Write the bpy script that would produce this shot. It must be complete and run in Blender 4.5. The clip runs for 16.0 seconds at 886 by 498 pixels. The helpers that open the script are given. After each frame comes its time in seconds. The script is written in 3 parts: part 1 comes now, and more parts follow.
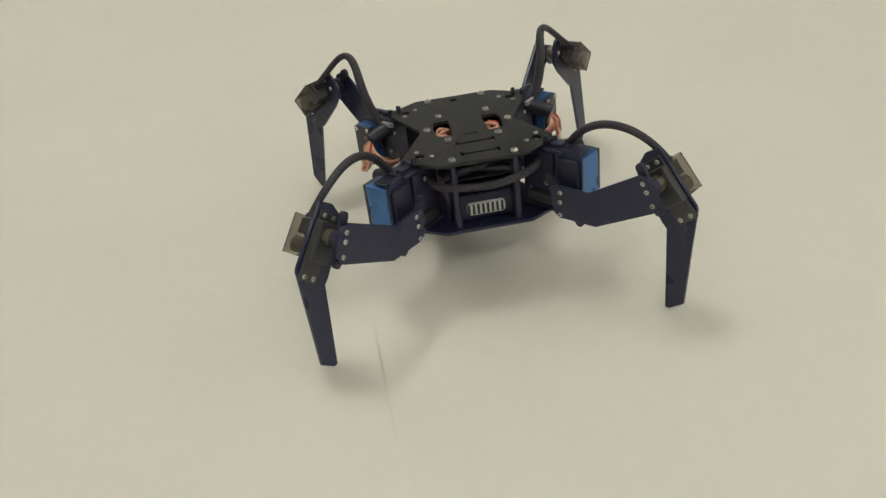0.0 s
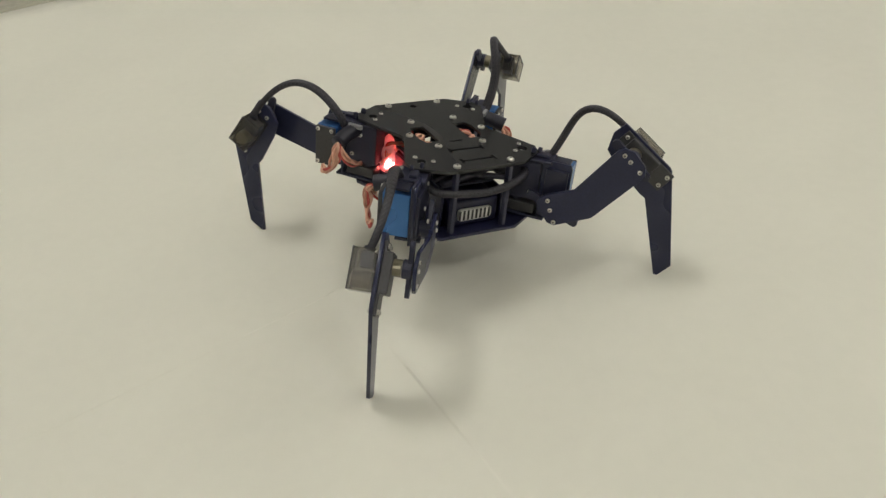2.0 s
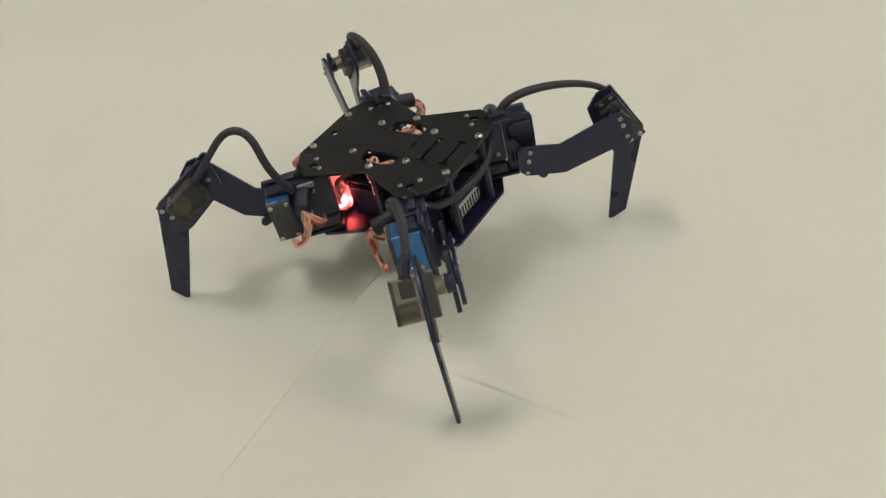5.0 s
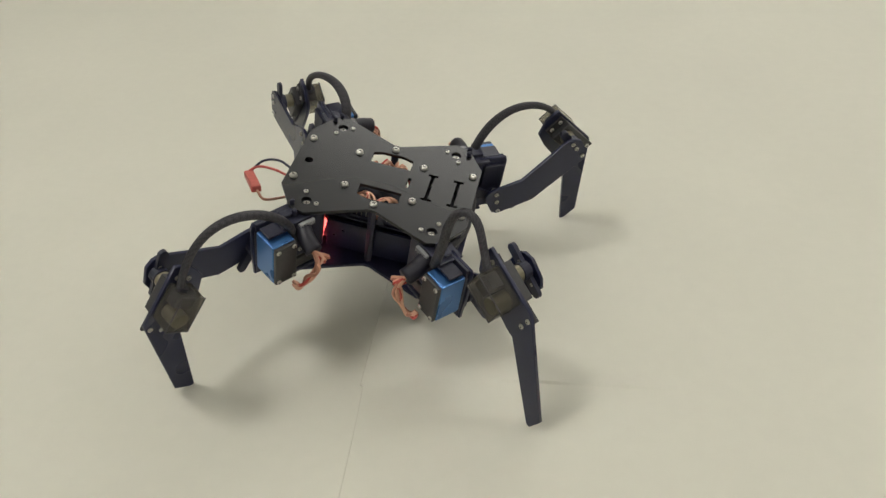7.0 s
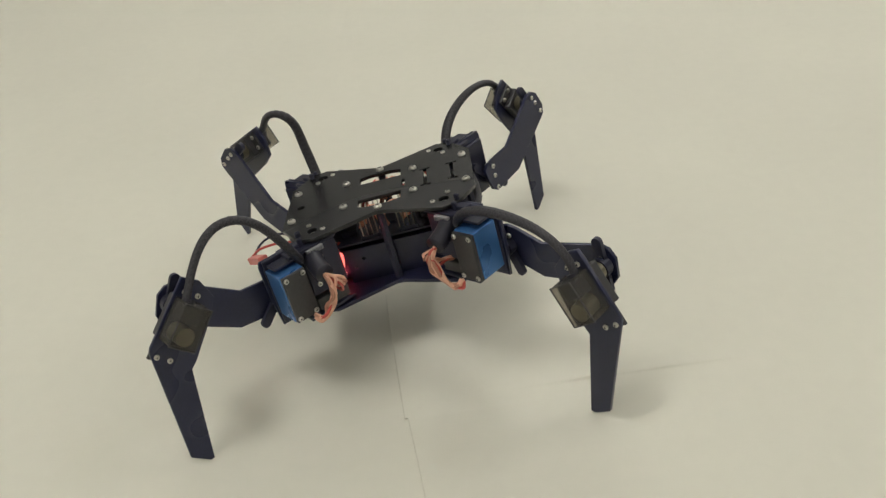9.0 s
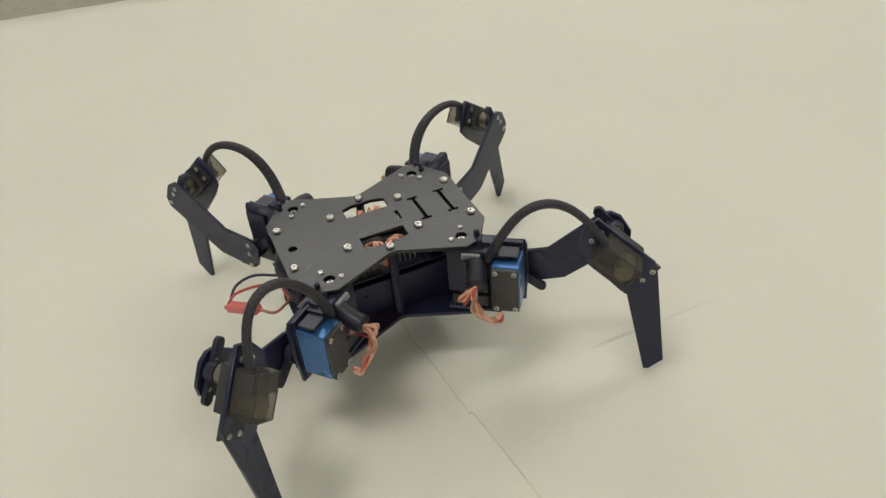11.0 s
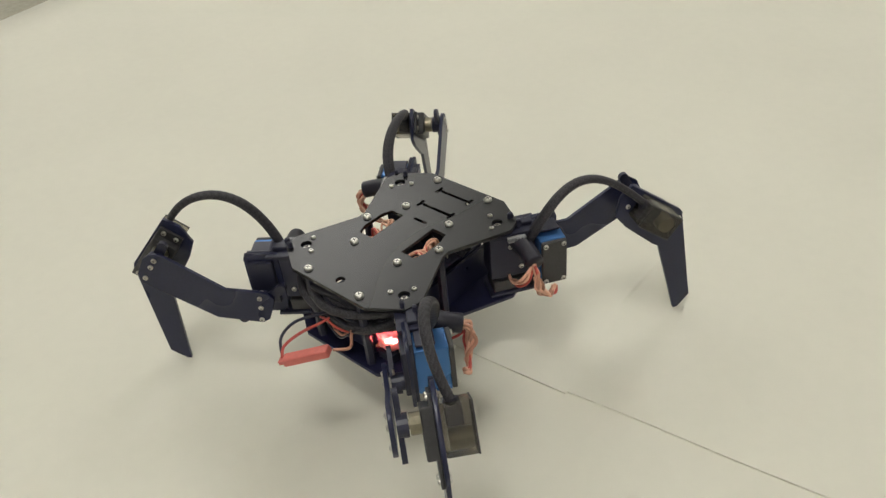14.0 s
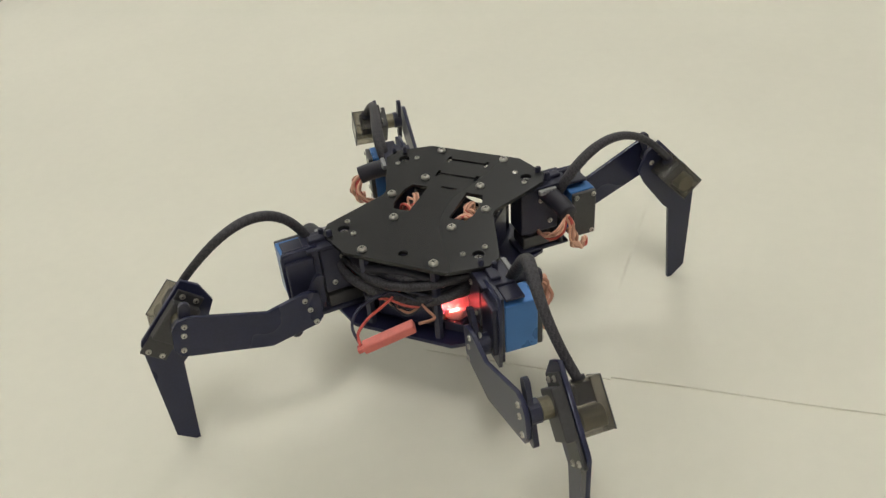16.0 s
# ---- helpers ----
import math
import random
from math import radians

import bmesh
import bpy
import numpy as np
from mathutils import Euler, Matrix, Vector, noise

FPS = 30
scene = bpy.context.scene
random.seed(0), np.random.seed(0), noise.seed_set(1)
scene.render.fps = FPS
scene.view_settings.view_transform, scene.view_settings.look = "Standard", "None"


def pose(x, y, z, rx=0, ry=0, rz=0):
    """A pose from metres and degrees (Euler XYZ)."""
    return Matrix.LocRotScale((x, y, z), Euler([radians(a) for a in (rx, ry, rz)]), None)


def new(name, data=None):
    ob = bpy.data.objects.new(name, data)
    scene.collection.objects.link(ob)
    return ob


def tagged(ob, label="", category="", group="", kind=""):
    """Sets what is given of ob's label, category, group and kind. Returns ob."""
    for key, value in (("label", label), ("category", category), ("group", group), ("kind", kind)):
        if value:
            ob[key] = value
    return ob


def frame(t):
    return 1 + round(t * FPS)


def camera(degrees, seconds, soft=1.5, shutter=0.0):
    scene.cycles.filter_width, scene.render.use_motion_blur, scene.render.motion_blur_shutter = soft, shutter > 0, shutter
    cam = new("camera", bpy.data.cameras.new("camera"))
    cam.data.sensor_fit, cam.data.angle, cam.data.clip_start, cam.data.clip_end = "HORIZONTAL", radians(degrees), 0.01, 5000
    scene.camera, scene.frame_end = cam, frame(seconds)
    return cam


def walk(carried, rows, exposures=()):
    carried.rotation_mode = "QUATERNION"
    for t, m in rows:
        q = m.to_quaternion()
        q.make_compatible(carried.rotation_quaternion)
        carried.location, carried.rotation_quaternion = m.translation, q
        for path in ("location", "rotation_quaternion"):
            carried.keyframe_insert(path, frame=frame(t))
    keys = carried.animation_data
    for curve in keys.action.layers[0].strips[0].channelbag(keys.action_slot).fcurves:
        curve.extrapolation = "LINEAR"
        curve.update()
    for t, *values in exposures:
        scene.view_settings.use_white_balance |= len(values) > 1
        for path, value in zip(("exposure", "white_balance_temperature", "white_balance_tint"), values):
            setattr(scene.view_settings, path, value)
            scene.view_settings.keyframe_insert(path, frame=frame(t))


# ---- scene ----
cam = camera(56.88, 16.0, soft=1.4)
walk(cam, [
    (0, pose(0.6441, -0.0782, 0.4557, 54.02, 5.83, 81.74)),
    (0.5, pose(0.6408, -0.1395, 0.4707, 53.53, 5.31, 75.76)),
    (1, pose(0.6298, -0.1731, 0.4750, 53.34, 5.64, 71.80)),
    (1.5, pose(0.6118, -0.2175, 0.4705, 53.58, 5.57, 67.27)),
    (2, pose(0.6013, -0.2645, 0.4614, 54.60, 5.48, 62.67)),
    (2.5, pose(0.5574, -0.3057, 0.4802, 52.54, 5.39, 57.05)),
    (3, pose(0.5388, -0.3436, 0.4682, 53.60, 5.31, 52.69)),
    (3.5, pose(0.5022, -0.3859, 0.4614, 54.05, 4.92, 47.43)),
    (4, pose(0.4569, -0.4126, 0.4792, 52.35, 4.80, 42.04)),
    (6.5, pose(0.2480, -0.5445, 0.4890, 52.65, 3.67, 17.36)),
    (7, pose(0.2051, -0.5660, 0.4670, 54.30, 4.71, 12.02)),
    (7.5, pose(0.1921, -0.5732, 0.4609, 54.90, 6.24, 8.85)),
    (8, pose(0.1860, -0.5869, 0.4414, 56.18, 9.88, 5.84)),
    (8.5, pose(0.1191, -0.5704, 0.4573, 54.52, 7.51, 1.27)),
    (11, pose(-0.1211, -0.5308, 0.4591, 53.90, 5.77, -20.83)),
    (11.5, pose(-0.1754, -0.5132, 0.4931, 52.23, 4.38, -26.08)),
    (12, pose(-0.2127, -0.4854, 0.4827, 52.25, 5.13, -30.45)),
    (12.5, pose(-0.2552, -0.4609, 0.4764, 52.72, 4.75, -34.71)),
    (13, pose(-0.2901, -0.4336, 0.4613, 53.77, 4.33, -38.52)),
    (13.5, pose(-0.3337, -0.4078, 0.4708, 53.51, 4.20, -43.84)),
    (14, pose(-0.3677, -0.3694, 0.4698, 53.42, 3.91, -48.85)),
    (14.5, pose(-0.3911, -0.3314, 0.4583, 54.34, 3.69, -52.88)),
    (15, pose(-0.4149, -0.2952, 0.4693, 53.30, 3.45, -57.46)),
    (15.5, pose(-0.4401, -0.2568, 0.4702, 53.45, 4.30, -62.84)),
    (16, pose(-0.4423, -0.2312, 0.4564, 54.28, 5.23, -65.99)),
], exposures=[(0, -0.08), (8.5, -0.08), (11, 0.0), (16, 0.03)])

# ---------------------------------------------------------------- light
# even ambient fill, added without a source of its own
world = bpy.data.worlds.new("ambient_fill")
scene.world = world
world.use_nodes = True
world.node_tree.nodes["Background"].inputs["Color"].default_value = (0.9, 0.93, 1.0, 1)
world.node_tree.nodes["Background"].inputs["Strength"].default_value = 0.13

MM = 0.001


# ---------------------------------------------------------------- materials
def shader(name, color, rough=0.5, metal=0.0, vary=0.0, grain=400.0, bump=0.0, blotch=0.0, blotch_scale=6.0, spec=0.5,
           coat=0.0, transmission=0.0, ior=1.45):
    mat = bpy.data.materials.new(name)
    mat.use_nodes = True
    nt = mat.node_tree
    bsdf = nt.nodes["Principled BSDF"]
    bsdf.inputs["Roughness"].default_value = rough
    bsdf.inputs["Metallic"].default_value = metal
    bsdf.inputs["Specular IOR Level"].default_value = spec
    bsdf.inputs["Coat Weight"].default_value = coat
    bsdf.inputs["Transmission Weight"].default_value = transmission
    bsdf.inputs["IOR"].default_value = ior
    bsdf.inputs["Base Color"].default_value = (*color, 1)
    coord = nt.nodes.new("ShaderNodeTexCoord")
    fine = nt.nodes.new("ShaderNodeTexNoise")
    fine.inputs["Scale"].default_value = grain
    fine.inputs["Detail"].default_value = 4
    nt.links.new(coord.outputs["Object"], fine.inputs["Vector"])
    big = nt.nodes.new("ShaderNodeTexNoise")
    big.inputs["Scale"].default_value = blotch_scale
    big.inputs["Detail"].default_value = 3
    nt.links.new(coord.outputs["Object"], big.inputs["Vector"])
    if vary or blotch:
        def spread(src, amount):
            m = nt.nodes.new("ShaderNodeMapRange")
            m.inputs["From Min"].default_value, m.inputs["From Max"].default_value = 0.25, 0.75
            m.inputs["To Min"].default_value, m.inputs["To Max"].default_value = 1 - amount, 1 + amount
            nt.links.new(src.outputs["Fac"], m.inputs["Value"])
            return m
        a, b = spread(fine, vary), spread(big, blotch)
        mul = nt.nodes.new("ShaderNodeMath")
        mul.operation = "MULTIPLY"
        nt.links.new(a.outputs[0], mul.inputs[0])
        nt.links.new(b.outputs[0], mul.inputs[1])
        mix = nt.nodes.new("ShaderNodeVectorMath")
        mix.operation = "SCALE"
        mix.inputs[0].default_value = color
        nt.links.new(mul.outputs[0], mix.inputs["Scale"])
        nt.links.new(mix.outputs[0], bsdf.inputs["Base Color"])
        rg = nt.nodes.new("ShaderNodeMapRange")
        rg.inputs["To Min"].default_value = max(0.02, rough - 0.10)
        rg.inputs["To Max"].default_value = min(1.0, rough + 0.10)
        nt.links.new(big.outputs["Fac"], rg.inputs["Value"])
        nt.links.new(rg.outputs[0], bsdf.inputs["Roughness"])
    if bump:
        bp = nt.nodes.new("ShaderNodeBump")
        bp.inputs["Strength"].default_value = 0.35
        bp.inputs["Distance"].default_value = bump
        nt.links.new(fine.outputs["Fac"], bp.inputs["Height"])
        nt.links.new(bp.outputs[0], bsdf.inputs["Normal"])
    return mat


def glowing(name, color, strength):
    mat = bpy.data.materials.new(name)
    mat.use_nodes = True
    bsdf = mat.node_tree.nodes["Principled BSDF"]
    bsdf.inputs["Base Color"].default_value = (*color, 1)
    bsdf.inputs["Emission Color"].default_value = (*color, 1)
    bsdf.inputs["Emission Strength"].default_value = strength
    return mat


def braided(name):
    """Black braided cable sleeve: two crossing families of threads, sparkle painted as pale specks."""
    mat = shader(name, (0.010, 0.010, 0.012), 0.5)
    nt = mat.node_tree
    bsdf = nt.nodes["Principled BSDF"]
    coord = nt.nodes.new("ShaderNodeTexCoord")
    vor = nt.nodes.new("ShaderNodeTexVoronoi")
    vor.inputs["Scale"].default_value = 820
    nt.links.new(coord.outputs["Object"], vor.inputs["Vector"])
    ramp = nt.nodes.new("ShaderNodeValToRGB")
    ramp.color_ramp.elements[0].color = (0.075, 0.070, 0.080, 1)
    ramp.color_ramp.elements[1].color = (0.007, 0.007, 0.011, 1)
    nt.links.new(vor.outputs["Distance"], ramp.inputs["Fac"])
    nt.links.new(ramp.outputs["Color"], bsdf.inputs["Base Color"])
    bp = nt.nodes.new("ShaderNodeBump")
    bp.inputs["Strength"].default_value = 0.35
    bp.inputs["Distance"].default_value = 0.0004
    nt.links.new(vor.outputs["Distance"], bp.inputs["Height"])
    nt.links.new(bp.outputs[0], bsdf.inputs["Normal"])
    return mat


M_PAPER = shader("white_board", (0.79, 0.768, 0.662), 0.62, vary=0.012, grain=70, bump=0.0002, blotch=0.03, blotch_scale=3.5, spec=0.3)
M_FLOOR = shader("grey_floor_cloth", (0.40, 0.38, 0.30), 0.8, vary=0.12, grain=90, blotch=0.15, blotch_scale=4)
M_WALL = shader("wall_paint", (0.58, 0.58, 0.57), 0.8, vary=0.03, grain=40, blotch=0.05, blotch_scale=1.2)
M_CEIL = shader("ceiling_paint", (0.84, 0.84, 0.82), 0.85, vary=0.03, grain=40)
M_ACRYLIC = shader("black_acrylic", (0.012, 0.012, 0.014), 0.27, vary=0.03, grain=60, blotch=0.05, blotch_scale=2.5, spec=0.62)
M_SHEET = shader("black_leg_sheet", (0.022, 0.025, 0.060), 0.29, vary=0.12, grain=600, blotch=0.10, blotch_scale=6)
M_PLASTIC = shader("black_plastic", (0.027, 0.028, 0.052), 0.36, vary=0.15, grain=900, bump=0.0001)
M_NAVY = shader("dark_navy_wrap", (0.017, 0.018, 0.050), 0.36, vary=0.2, grain=80, blotch=0.25, blotch_scale=30)
M_BLUE = shader("blue_anodised_metal", (0.065, 0.185, 0.46), 0.30, metal=0.45, vary=0.02, grain=700, blotch=0.06, blotch_scale=40)
M_CAP = shader("grey_black_end_cap", (0.055, 0.053, 0.055), 0.40, vary=0.12, grain=500)
M_SMOKE = shader("smoked_clear_plastic", (0.37, 0.345, 0.30), 0.20, transmission=0.86, ior=1.08, coat=0.3)
M_STEEL = shader("bright_screw_steel", (0.62, 0.60, 0.55), 0.28, metal=1.0, vary=0.1, grain=900)
# dark colour for the shade in screw recesses and for the block's stripes
M_SLOT = shader("recess_shade_and_stripes", (0.03, 0.03, 0.03), 0.6)
M_BRASS = shader("gear_metal", (0.26, 0.235, 0.17), 0.34, metal=0.8, vary=0.1, grain=400)
M_ORANGE = shader("orange_wire", (0.82, 0.47, 0.33), 0.45, vary=0.1, grain=300)
M_BROWN = shader("brown_wire", (0.52, 0.25, 0.17), 0.45, vary=0.1, grain=300)
M_RED = shader("red_wire", (0.58, 0.10, 0.08), 0.45, vary=0.1, grain=300)
M_PLUG = shader("red_plug_plastic", (0.66, 0.17, 0.14), 0.42, vary=0.08, grain=300)
M_WHITE = shader("white_plastic", (0.60, 0.59, 0.55), 0.5, vary=0.05, grain=300)
M_BOARD = shader("dark_circuit_board", (0.034, 0.036, 0.062), 0.4, vary=0.3, grain=250)
M_RUBBER = shader("black_heat_shrink", (0.022, 0.021, 0.032), 0.42, vary=0.15, grain=500)
M_LED = glowing("red_led_light", (1.0, 0.13, 0.12), 250.0)
M_FROST = shader("frosted_clear_plastic", (0.85, 0.80, 0.80), 0.55, transmission=0.7, ior=1.25)
M_LAMP = glowing("lamp_diffuser", (1.0, 0.985, 0.935), 2.6)
M_LAMP_SMALL = glowing("small_lamp_diffuser", (1.0, 0.985, 0.935), 11.0)
M_CLOTH = shader("blue_cloth", (0.015, 0.06, 0.16), 0.85, vary=0.2, grain=200)
M_YELLOW = shader("yellow_card", (0.66, 0.63, 0.42), 0.7, vary=0.05, grain=100)
M_TAG = shader("grey_label_plastic", (0.30, 0.30, 0.31), 0.45, vary=0.2, grain=600)
M_BRAID = braided("black_braid")


# ---------------------------------------------------------------- mesh helpers
def mesh_of(name, bm, mat, smooth=False):
    bmesh.ops.recalc_face_normals(bm, faces=bm.faces)
    me = bpy.data.meshes.new(name)
    bm.to_mesh(me)
    bm.free()
    if mat:
        me.materials.append(mat)
    if smooth:
        for poly in me.polygons:
            poly.use_smooth = True
    return me


def part(name, data, mat, parent, label="", m=None, smooth=False):
    """Links a bmesh or a mesh as one mesh object under its thing or part."""
    me = mesh_of(name, data, mat, smooth) if isinstance(data, bmesh.types.BMesh) else data
    if mat and not me.materials:
        me.materials.append(mat)
    ob = new(name, me)
    ob.parent = parent
    if m is not None:
        ob.matrix_basis = m
    if label:
        tagged(ob, label)
    return ob


def box(bm, x0, x1, y0, y1, z0, z1, bevel=0.0, m=None):
    """A box in millimetres with bevelled edges."""
    res = bmesh.ops.create_cube(bm, size=1)
    verts = res["verts"]
    for v in verts:
        v.co = Vector(((x0 + x1) / 2 + v.co.x * abs(x1 - x0), (y0 + y1) / 2 + v.co.y * abs(y1 - y0),
                       (z0 + z1) / 2 + v.co.z * abs(z1 - z0))) * MM
    if m is not None:
        bmesh.ops.transform(bm, matrix=m, verts=verts)
    if bevel:
        edges = list({e for v in verts for e in v.link_edges})
        bmesh.ops.bevel(bm, geom=edges, offset=bevel * MM, segments=2, profile=0.5, affect="EDGES")
    return bm


def rod(bm, p0, p1, r, seg=16, r2=None):
    """A capped cylinder between two points, in millimetres."""
    a, b = Vector(p0) * MM, Vector(p1) * MM
    d = b - a
    m = Matrix.Translation((a + b) / 2) @ d.to_track_quat("Z", "Y").to_matrix().to_4x4()
    bmesh.ops.create_cone(bm, cap_ends=True, segments=seg, radius1=r * MM, radius2=(r if r2 is None else r2) * MM,
                          depth=d.length, matrix=m)
    return bm


def capsule(bm, length, r, flat=1.0, seg=14, rings=4):
    """A rod along x from 0 to its length with round ends, in millimetres."""
    rows = [(length * (0 if k < rings else 1) - r * math.cos(math.pi * (k if k < rings else k - 1) / (2 * rings - 2)),
             r * math.sin(math.pi * (k if k < rings else k - 1) / (2 * rings - 2))) for k in range(1, 2 * rings - 1)]
    loops = [[bm.verts.new(Vector((x, w * math.cos(a), w * flat * math.sin(a))) * MM) for a in [2 * math.pi * k / seg for k in range(seg)]] for x, w in rows]
    for p, q in zip(loops, loops[1:]):
        for k in range(seg):
            bm.faces.new((p[k], p[(k + 1) % seg], q[(k + 1) % seg], q[k]))
    for x, p in ((-r, loops[0]), (length + r, loops[-1])):
        tip = bm.verts.new(Vector((x, 0, 0)) * MM)
        for k in range(seg):
            bm.faces.new((tip, p[k], p[(k + 1) % seg]))
    return bm


def cut_plate(name, outline, holes, thick, mat, edge=0.25, m=None):
    """A flat plate with holes in the XY plane, centred on z = 0, in millimetres."""
    cu = bpy.data.curves.new(name, "CURVE")
    cu.dimensions, cu.fill_mode = "2D", "BOTH"
    cu.extrude, cu.bevel_depth, cu.bevel_resolution = (thick / 2 - edge) * MM, edge * MM, 1
    for loop in [outline, *holes]:
        sp = cu.splines.new("POLY")
        sp.points.add(len(loop) - 1)
        for pt, (x, y) in zip(sp.points, loop):
            pt.co = (x * MM, y * MM, 0, 1)
        sp.use_cyclic_u = True
    ob = bpy.data.objects.new(name, cu)
    me = bpy.data.meshes.new_from_object(ob)
    bpy.data.objects.remove(ob)
    bpy.data.curves.remove(cu)
    if m is not None:
        me.transform(m)
    me.materials.clear()
    me.materials.append(mat)
    return me


def spline(points, per=8):
    """Catmull-Rom points through the given ones."""
    pts = [Vector(p) for p in points]
    pts = [pts[0] * 2 - pts[1], *pts, pts[-1] * 2 - pts[-2]]
    out = []
    for i in range(1, len(pts) - 2):
        p0, p1, p2, p3 = pts[i - 1:i + 3]
        for k in range(per):
            t = k / per
            out.append(0.5 * (2 * p1 + (p2 - p0) * t + (2 * p0 - 5 * p1 + 4 * p2 - p3) * t * t + (3 * p1 - p0 - 3 * p2 + p3) * t ** 3))
    return out + [pts[-2]]


def tube(bm, points, r, seg=8, per=8):
    """A smooth tube through points, in millimetres."""
    pts = spline(points, per)
    rings, side = [], None
    for i, p in enumerate(pts):
        d = (pts[min(i + 1, len(pts) - 1)] - pts[max(i - 1, 0)]).normalized()
        if side is None:
            side = d.orthogonal().normalized()
        side = (side - d * side.dot(d)).normalized()
        up = d.cross(side)
        rings.append([bm.verts.new((p + (side * math.cos(a) + up * math.sin(a)) * r) * MM)
                      for a in [2 * math.pi * k / seg for k in range(seg)]])
    for a, b in zip(rings, rings[1:]):
        for k in range(seg):
            bm.faces.new((a[k], a[(k + 1) % seg], b[(k + 1) % seg], b[k]))
    bm.faces.new(rings[0])
    bm.faces.new(list(reversed(rings[-1])))
    return bm


def circle(x, y, r, n=16):
    return [(x + r * math.cos(2 * math.pi * k / n), y + r * math.sin(2 * math.pi * k / n)) for k in range(n)]


def screw_mesh(name, r, height):
    """Pan head screw standing on z = 0; a dark cross paints its recess's shade."""
    bm = bmesh.new()
    rod(bm, (0, 0, -0.3), (0, 0, height * 0.55), r, 14)
    rod(bm, (0, 0, height * 0.55), (0, 0, height), r, 14, r * 0.68)
    me = mesh_of(name, bm, M_STEEL)
    me.materials.append(M_SLOT)
    bm = bmesh.new()
    bm.from_mesh(me)
    n = len(bm.faces)
    box(bm, -r * 0.5, r * 0.5, -r * 0.11, r * 0.11, height - 0.1, height + 0.06)
    box(bm, -r * 0.11, r * 0.11, -r * 0.5, r * 0.5, height - 0.1, height + 0.08)
    bm.faces.ensure_lookup_table()
    for f in bm.faces[n:]:
        f.material_index = 1
    bm.to_mesh(me)
    bm.free()
    return me


SCREW_BIG = screw_mesh("screw_big", 3.3, 2.4)
SCREW_SMALL = screw_mesh("screw_small", 2.0, 1.4)


# ---------------------------------------------------------------- the room
def slab(name, x0, x1, y0, y1, z0, z1, mat, label, category):
    bm = bmesh.new()
    box(bm, x0 * 1000, x1 * 1000, y0 * 1000, y1 * 1000, z0 * 1000, z1 * 1000)
    ob = new(name, mesh_of(name, bm, mat))
    return tagged(ob, label, category, kind="structure")


slab("floor", -3, 3, -3.2, 3.8, -0.06, -0.0045, M_FLOOR, "grey beige cloth covered floor of a room", "floor")
# unseen walls and ceiling, added to close the room and bounce its light
slab("wall_north", -3.1, 3.1, 3.8, 3.9, -0.06, 2.7, M_WALL, "unseen plain pale painted wall closing the room", "wall")
slab("wall_south", -3.1, 3.1, -3.3, -3.2, -0.06, 2.7, M_WALL, "unseen plain pale painted wall closing the room", "wall")
slab("wall_east", 3, 3.1, -3.2, 3.8, -0.06, 2.7, M_WALL, "unseen plain pale painted wall closing the room", "wall")
slab("wall_west", -3.1, -3, -3.2, 3.8, -0.06, 2.7, M_WALL, "unseen plain pale painted wall closing the room", "wall")
slab("ceiling", -3.1, 3.1, -3.3, 3.9, 2.7, 2.8, M_CEIL, "unseen plain white painted ceiling closing the room", "ceiling")


def ceiling_light(x, y, w, d, power, glow):
    top = new("ceiling_light")
    top.location = (x, y, 2.7)
    tagged(top, "unseen white framed ceiling light panel with glowing diffuser", "ceiling light", "ceiling lights")
    bm = bmesh.new()
    for x0, x1, y0, y1 in ((-w / 2, w / 2, -d / 2, -d / 2 + 0.03), (-w / 2, w / 2, d / 2 - 0.03, d / 2),
                           (-w / 2, -w / 2 + 0.03, -d / 2 + 0.03, d / 2 - 0.03), (w / 2 - 0.03, w / 2, -d / 2 + 0.03, d / 2 - 0.03)):
        box(bm, x0 * 1000, x1 * 1000, y0 * 1000, y1 * 1000, -50, -2)
    part("frame", bm, M_WHITE, top)
    bm = bmesh.new()
    box(bm, (-w / 2 + 0.03) * 1000, (w / 2 - 0.03) * 1000, (-d / 2 + 0.03) * 1000, (d / 2 - 0.03) * 1000, -30, -10)
    part("diffuser", bm, glow, top)
    lamp = bpy.data.lights.new("lamp", "AREA")
    lamp.shape, lamp.size, lamp.size_y = "RECTANGLE", w - 0.08, d - 0.08
    lamp.energy, lamp.color = power, (1.0, 0.985, 0.935)
    ob = new("lamp", lamp)
    ob.matrix_basis = pose(x, y, 2.66)


ceiling_light(2.1, 0.4, 0.5, 0.5, 8.0, M_LAMP_SMALL)
ceiling_light(-0.8, -0.3, 0.75, 0.75, 4.0, M_LAMP_SMALL)
ceiling_light(1.1, 2.95, 3.4, 1.3, 9.0, M_LAMP)
# two unseen corner panels added as fill to lighten the shadows
ceiling_light(-2.1, -1.9, 1.2, 1.2, 2.4, M_LAMP)
ceiling_light(2.2, -1.8, 1.2, 1.2, 2.4, M_LAMP)


# ---------------------------------------------------------------- the sheets underfoot
def smooth(a, b, x):
    s = max(0.0, min(1.0, (x - a) / (b - a)))
    return s * s * (3 - 2 * s)


def seam_x(y):
    return -0.0085 - 0.095 * y + (0.0024 - 0.04 * (y + 0.1275) if y < -0.1275 else 0.0) + 0.0012 * noise.noise(Vector((y * 9, 3, 0)))


def far_edge(x):
    return 1.092 + 0.08 * max(x + 0.17, 0) - 0.18 * min(x + 0.17, 0) + 0.006 * noise.noise(Vector((x * 5, 1, 7))) + 1.0 * smooth(-0.46, -0.60, x)


def swell(x, y):
    """Slow waves of the covering, under half a millimetre."""
    return 0.00025 * noise.noise(Vector((x * 3, y * 3, 2))) - 0.0004


